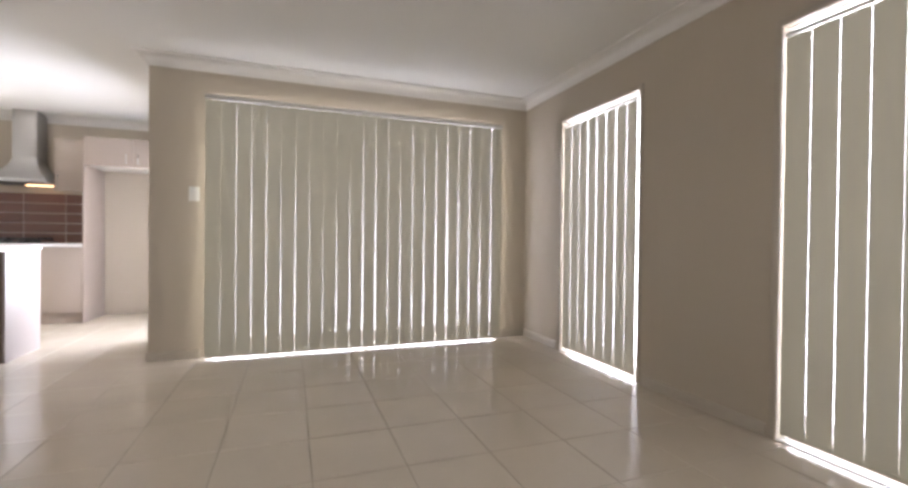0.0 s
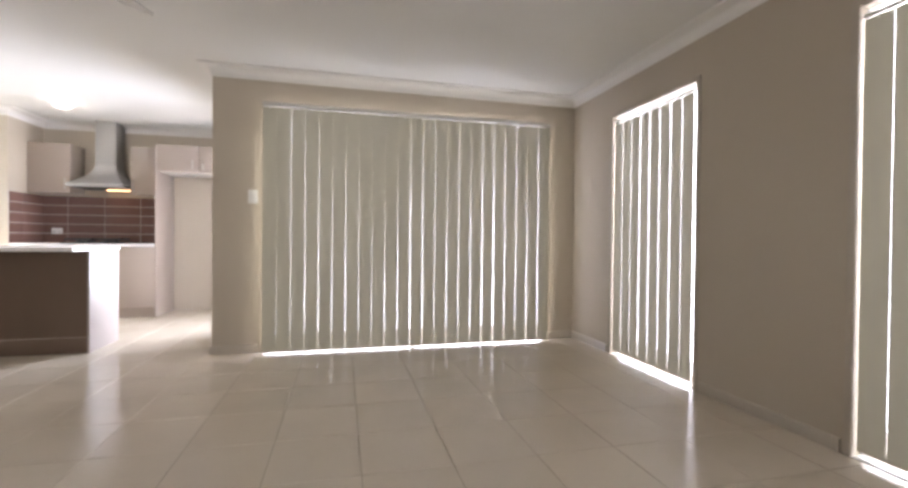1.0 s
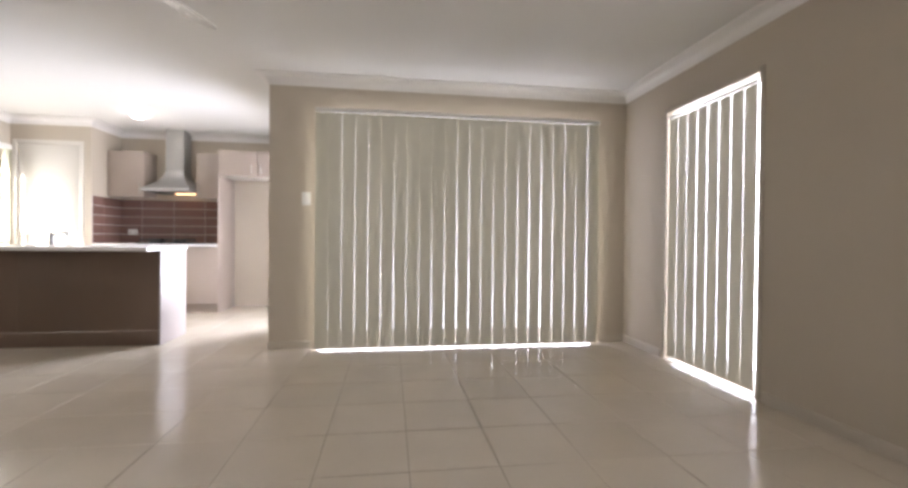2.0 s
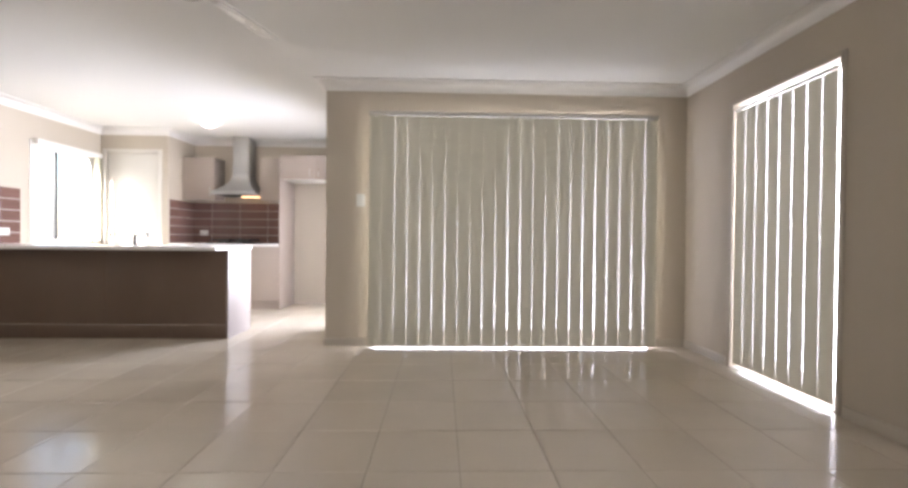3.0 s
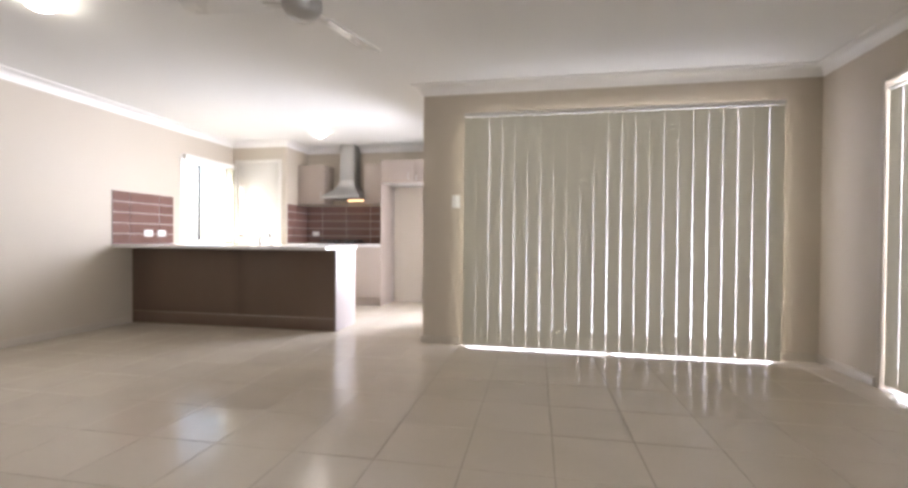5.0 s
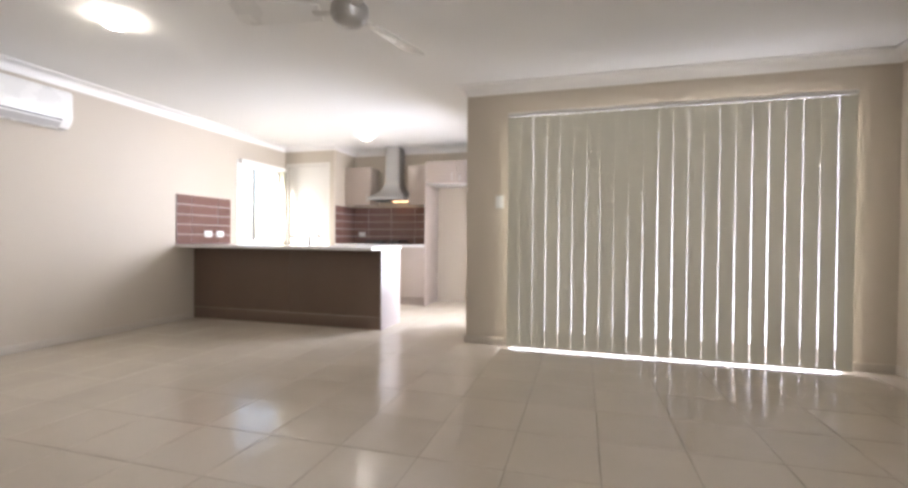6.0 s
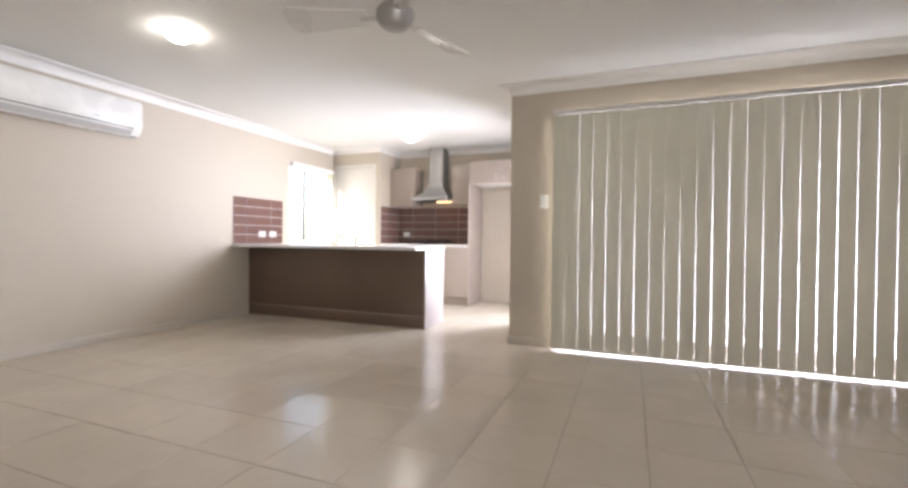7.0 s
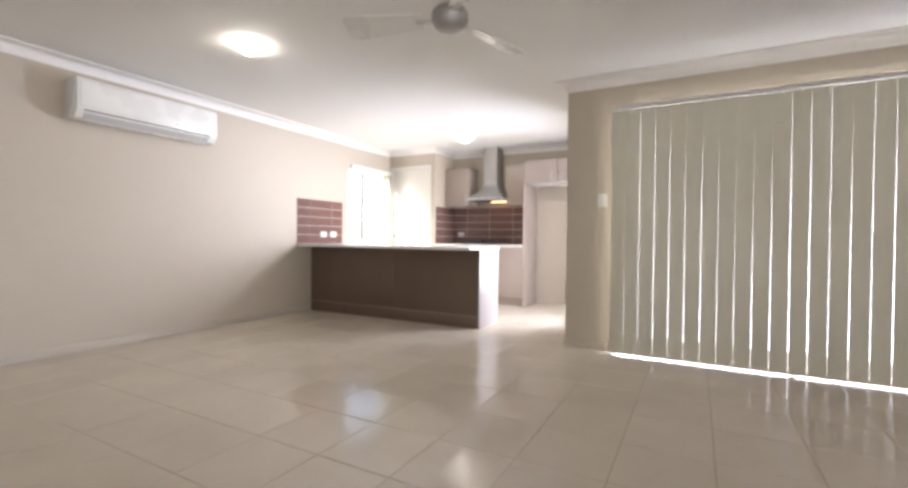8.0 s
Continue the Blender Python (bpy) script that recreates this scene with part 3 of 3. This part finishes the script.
part("lever", tube(bmesh.new(), (-3.19, 4.77, BENCH + 0.118), (-3.25, 4.80, BENCH + 0.15), 0.007, 0.005, bevel=0.001), TAP_METAL, tap)


# wall plates
def outlet(name, axis, x, y, z, wide, high, label, category, holes=2):
    t = thing(name, (x, y, z), label, category)
    d = 0.009
    if axis == "x":     # on a wall that runs along x, facing -y
        part("plate", one(x - wide / 2, x + wide / 2, y - d, y, z - high / 2, z + high / 2, bevel=0.003), PLASTIC, t)
        for k in range(holes):
            c = x + (k - (holes - 1) / 2) * wide / max(holes, 1)
            part("rocker", one(c - 0.006, c + 0.006, y - d - 0.004, y - d + 0.001, z + high * 0.08, z + high * 0.30, bevel=0.0015), PLASTIC, t)
            if holes > 1:
                part("socket", one(c - 0.012, c + 0.012, y - d - 0.001, y - d + 0.001, z - high * 0.28, z - high * 0.02), PLASTIC_GREY, t)
    else:               # on the left wall, facing +x
        part("plate", one(x, x + d, y - wide / 2, y + wide / 2, z - high / 2, z + high / 2, bevel=0.003), PLASTIC, t)
        for k in range(holes):
            c = y + (k - (holes - 1) / 2) * wide / max(holes, 1)
            part("rocker", one(x + d - 0.001, x + d + 0.004, c - 0.006, c + 0.006, z + high * 0.08, z + high * 0.30, bevel=0.0015), PLASTIC, t)
            part("socket", one(x + d - 0.001, x + d + 0.001, c - 0.012, c + 0.012, z - high * 0.28, z - high * 0.02), PLASTIC_GREY, t)
    return t


outlet("light_switch", "x", -0.736, YB, 1.324, 0.076, 0.116, "white plastic light switch on the beige wall", "light switch", holes=1)
SPZ = 0.013
outlet("power_outlet", "x", -3.48, YK - SPZ, 1.035, 0.115, 0.075, "white double power outlet on brown tiles", "power outlet")
outlet("power_outlet", "y", XL + SPZ, 4.555, 1.012, 0.115, 0.075, "white double power outlet on brown tiles", "power outlet")
outlet("power_outlet", "y", XL + SPZ, 4.743, 1.012, 0.115, 0.075, "white double power outlet on brown tiles", "power outlet")


# ---- dining and living side ----
def ceiling_light(x, y, label, lit=LAMP_GLASS):
    t = thing("ceiling_light", (x, y, H), label, "ceiling light", "oyster ceiling lights")
    r = 0.084
    dome = [(0.002, H - 0.072)]
    for i in range(1, 13):
        a = radians(90 * i / 12)
        dome.append((r * math.sin(a), H - 0.018 - 0.054 * math.cos(a)))
    part("base", lathe(bmesh.new(), (x, y), [(r - 0.012, H - 0.001), (r - 0.008, H - 0.017), (r - 0.03, H - 0.0175)], 40), PLASTIC, t)
    part("diffuser", lathe(bmesh.new(), (x, y), dome, 48), lit, t, "lit opal glass bowl", smooth=60)
    for k in range(3):
        a = radians(35 + 120 * k)
        c, s = math.cos(a), math.sin(a)
        cb = bmesh.new()
        tube(cb, (x + (r - 0.03) * c, y + (r - 0.03) * s, H - 0.060), (x + (r + 0.008) * c, y + (r + 0.008) * s, H - 0.026), 0.005, n=10)
        tube(cb, (x + (r + 0.008) * c, y + (r + 0.008) * s, H - 0.028), (x + (r + 0.008) * c, y + (r + 0.008) * s, H), 0.005, n=10)
        part("clip", cb, CHROME, t, "chrome retaining clip")
    return t


ceiling_light(-2.94, 2.215, "lit round opal glass oyster light on the ceiling")
ceiling_light(-2.87, 5.62, "bright lit oyster light on the kitchen ceiling", KITCHEN_GLASS)


def ceiling_fan(x, y, first):
    t = thing("ceiling_fan", (x, y, H), "white three-blade ceiling fan with domed motor", "ceiling fan")
    part("canopy", lathe(bmesh.new(), (x, y), [(0.068, H), (0.068, H - 0.03), (0.05, H - 0.062), (0.018, H - 0.075)], 32), PLASTIC, t)
    part("rod", tube(bmesh.new(), (x, y, H - 0.07), (x, y, 2.20), 0.034, 0.040, bevel=0.003), PLASTIC, t)
    part("motor", lathe(bmesh.new(), (x, y), [(0.03, 2.215), (0.078, 2.205), (0.099, 2.178), (0.100, 2.140), (0.088, 2.120)], 40), NICKEL, t, "satin grey motor housing")
    part("cap", lathe(bmesh.new(), (x, y), [(0.086, 2.1205), (0.083, 2.110), (0.062, 2.092), (0.030, 2.083), (0.002, 2.082)], 40), NICKEL, t, "brushed metal motor cap")
    for k in range(3):
        m = Matrix.Translation((x, y, 2.150)) @ Matrix.Rotation(radians(first + 120 * k), 4, "Z")
        ab = one(0.09, 0.19, -0.022, 0.022, -0.004, 0.004, bevel=0.002)
        bmesh.ops.transform(ab, matrix=m, verts=ab.verts)
        arm = part("blade_arm", ab, ALU, t)
        bm = bmesh.new()
        rows = []
        for i in range(13):
            f = i / 12
            r = 0.15 + 0.45 * f
            half = 0.052 + 0.040 * f
            if f > 0.9:
                half *= math.sqrt(max(0.02, 1 - ((f - 0.9) / 0.1) ** 2 * 0.6))
            rows.append([bm.verts.new((r, s * half, 0.004 * z)) for s, z in ((-1, -1), (1, -1), (1, 1), (-1, 1))])
        for ra, rb in zip(rows, rows[1:]):
            for q in range(4):
                bm.faces.new((ra[q], rb[q], rb[(q + 1) % 4], ra[(q + 1) % 4]))
        bm.faces.new(rows[0])
        bm.faces.new(rows[-1][::-1])
        bmesh.ops.transform(bm, matrix=m @ Matrix.Rotation(radians(18), 4, "X") @ Matrix.Translation((0, 0, 0.006)), verts=bm.verts)
        part("blade", bm, PLASTIC, t, "white moulded fan blade")
    return t


ceiling_fan(-1.180, 2.112, 75)


def air_conditioner(y0, y1, z0, z1):
    d = 0.215
    t = thing("air_conditioner", (XL, (y0 + y1) / 2, z0), "white split system air conditioner high on the wall", "air conditioner")
    # side outline: out from the wall, height
    prof = [(0.0, z0 + 0.02), (0.10, z0), (0.165, z0 + 0.012), (0.200, z0 + 0.055), (d, z0 + 0.10), (d, z1 - 0.03), (d - 0.02, z1), (0.0, z1)]
    bm = bmesh.new()
    ends = [[bm.verts.new((XL + u, y, z)) for u, z in prof] for y in (y0, y1)]
    k = len(prof)
    for j in range(k):
        bm.faces.new((ends[0][j], ends[0][(j + 1) % k], ends[1][(j + 1) % k], ends[1][j]))
    bm.faces.new(ends[0])
    bm.faces.new(ends[1][::-1])
    bmesh.ops.recalc_face_normals(bm, faces=bm.faces)
    bmesh.ops.bevel(bm, geom=[e for e in bm.edges if abs(e.verts[0].co.y - e.verts[1].co.y) < 1e-6], offset=0.008, segments=2, affect="EDGES", profile=0.5)
    part("casing", bm, PLASTIC, t)
    part("front_panel", one(XL + d - 0.002, XL + d + 0.008, y0 + 0.02, y1 - 0.02, z0 + 0.098, z1 - 0.028, bevel=0.004), PLASTIC, t)

    def tilted(u0, w0, u1, w1, thick, ya, yb):
        q = bmesh.new()
        a, b = Vector((u0, w0)), Vector((u1, w1))
        nrm = Vector((b.y - a.y, -(b.x - a.x))).normalized() * thick
        pts = [a, b, b + nrm, a + nrm]
        e2 = [[q.verts.new((XL + p.x, y, p.y)) for p in pts] for y in (ya, yb)]
        for j in range(4):
            q.faces.new((e2[0][j], e2[0][(j + 1) % 4], e2[1][(j + 1) % 4], e2[1][j]))
        q.faces.new(e2[0])
        q.faces.new(e2[1][::-1])
        return q

    # The casing has no opening: a black strip stands for the outlet's shade.
    part("outlet_shade_strip", tilted(0.150, z0 + 0.010, 0.2075, z0 + 0.076, 0.003, y0 + 0.05, y1 - 0.08), BLACK, t, "black strip for the shade inside the air outlet")
    part("louvre", tilted(0.158, z0 + 0.010, 0.196, z0 + 0.056, 0.009, y0 + 0.055, y1 - 0.085), LOUVRE, t, "pale grey horizontal louvre")
    part("louvre_edge", tilted(0.150, z0 + 0.003, 0.158, z0 + 0.010, 0.007, y0 + 0.055, y1 - 0.085), PLASTIC, t, "white louvre edge")
    for k in range(9):
        ya = y0 + 0.10 + k * (y1 - y0 - 0.24) / 8
        part("vane", one(XL + 0.165, XL + 0.190, ya, ya + 0.004, z0 + 0.040, z0 + 0.066), PLASTIC_GREY, t)
    part("display", one(XL + d + 0.0075, XL + d + 0.009, y1 - 0.42, y1 - 0.36, z0 + 0.108, z0 + 0.116), PLASTIC_GREY, t)
    return t


air_conditioner(1.70, 2.875, 1.90, 2.228)


# ---- splashbacks and floor tiles, piece by piece ----
TILE_MESH = {}


def tile_mesh(name, w, d, thick, chamfer, mat):
    """A tile lying on the origin, top at z = thick, with chamfered top edges and no underside."""
    key = (name, round(w, 3), round(d, 3))
    if key not in TILE_MESH:
        c = chamfer
        v = [(0, 0, 0), (w, 0, 0), (w, d, 0), (0, d, 0),
             (0, 0, thick - c), (w, 0, thick - c), (w, d, thick - c), (0, d, thick - c),
             (c, c, thick), (w - c, c, thick), (w - c, d - c, thick), (c, d - c, thick)]
        f = [(8, 9, 10, 11)]
        for i in range(4):
            j = (i + 1) % 4
            f += [(i, j, 4 + j, 4 + i), (4 + i, 4 + j, 8 + j, 8 + i)]
        me = bpy.data.meshes.new(name)
        me.from_pydata(v, [], f)
        me.materials.append(mat)
        TILE_MESH[key] = me
    return TILE_MESH[key]


def splashback(label, to_world, length, start, z0, z1):
    """Tiles in five stacked courses. to_world: the matrix from (along, up, out) to the world."""
    rows, wide, joint = 5, 0.404, 0.0065
    high = (z1 - z0) / rows
    back = bmesh.new()
    box(back, 0, length, 0, z1 - z0, 0.0005, 0.007)
    bmesh.ops.transform(back, matrix=to_world, verts=back.verts)
    s = solid("splashback", back, WALL_GROUT, label, "splashback", kind="structure", smooth=0)
    rng = random.Random(len(label))
    cuts = [0.0] + [start + wide * k for k in range(12) if 0 < start + wide * k < length] + [length]
    for r in range(rows):
        for a, b in zip(cuts, cuts[1:]):
            if b - a < 0.03:
                continue
            ob = new("tile", tile_mesh("tile_wall", b - a - joint, high - joint, 0.0055, 0.0012, BROWN_TILE))
            ob.parent = s
            tilt = Matrix.Rotation(radians(rng.uniform(-0.35, 0.35)), 4, "X") @ Matrix.Rotation(radians(rng.uniform(-0.2, 0.2)), 4, "Y")
            ob.matrix_basis = to_world @ Matrix.Translation((a + joint / 2, r * high + joint / 2, 0.0066)) @ tilt
    return s


def basis(along, up, out, at):
    m = Matrix((along, up, out)).transposed().to_4x4()
    return Matrix.Translation(at) @ m


SZ0, SZ1 = BENCH + 0.001, 1.476
splashback("brown glazed tiles on the wall above the peninsula", basis((0, 1, 0), (0, 0, 1), (1, 0, 0), (XL, 4.10, SZ0)), 0.835, 0.215, SZ0, SZ1)
splashback("brown glazed tiles along the back wall of the kitchen", basis((1, 0, 0), (0, 0, 1), (0, -1, 0), (XP, YK, SZ0)), 1.398, 0.26, SZ0, SZ1)
splashback("brown glazed tiles on the pantry side wall", basis((0, 1, 0), (0, 0, 1), (1, 0, 0), (XP, YP + 0.005, SZ0)), YK - YP - 0.02, 0.22, SZ0, SZ1)


def floor_tiles():
    px, py, joint, thick = 0.392, 0.405, 0.004, 0.008
    slab = solid("floor", one(XL - T, XR + T, YN - T, YK + T, -0.20, -0.0022), GROUT, "glossy cream porcelain tile floor with grey-brown grout", "floor", kind="structure", smooth=0)
    ox, oy = -0.697, 1.878
    rest = bmesh.new()
    made = 0
    i0, i1 = math.floor((XL - ox) / px), math.ceil((XR - ox) / px)
    j0, j1 = math.floor((YN - oy) / py), math.ceil((YK - oy) / py)
    rng = random.Random(4)
    for j in range(j1 - 1, j0 - 1, -1):
        for i in range(i0, i1):
            x0, x1 = max(ox + i * px, XL), min(ox + (i + 1) * px, XR)
            y0, y1 = max(oy + j * py, YN), min(oy + (j + 1) * py, YK)
            if y0 >= YB and x0 >= XC:
                continue
            if y0 >= YB:
                x1 = min(x1, XC + 0.10)
            if x1 - x0 < 0.03 or y1 - y0 < 0.03:
                continue
            w, d = x1 - x0 - joint, y1 - y0 - joint
            z = -thick + rng.uniform(-0.0004, 0.0004)
            if made < 300 and y0 > 0.2:
                ob = new("tile", tile_mesh("tile_floor", w, d, thick, 0.0012, TILE))
                ob.parent = slab
                ob.location = (x0 + joint / 2, y0 + joint / 2, z)
                ob.rotation_euler = (radians(rng.uniform(-0.05, 0.05)), radians(rng.uniform(-0.05, 0.05)), 0)
                made += 1
            else:
                box(rest, x0 + joint / 2, x1 - joint / 2, y0 + joint / 2, y1 - joint / 2, -thick, z + thick)
    far = new("tiles", mesh_of("tiles", rest, TILE, 0))
    far.parent = slab
    tagged(far, kind="stuff")


floor_tiles()
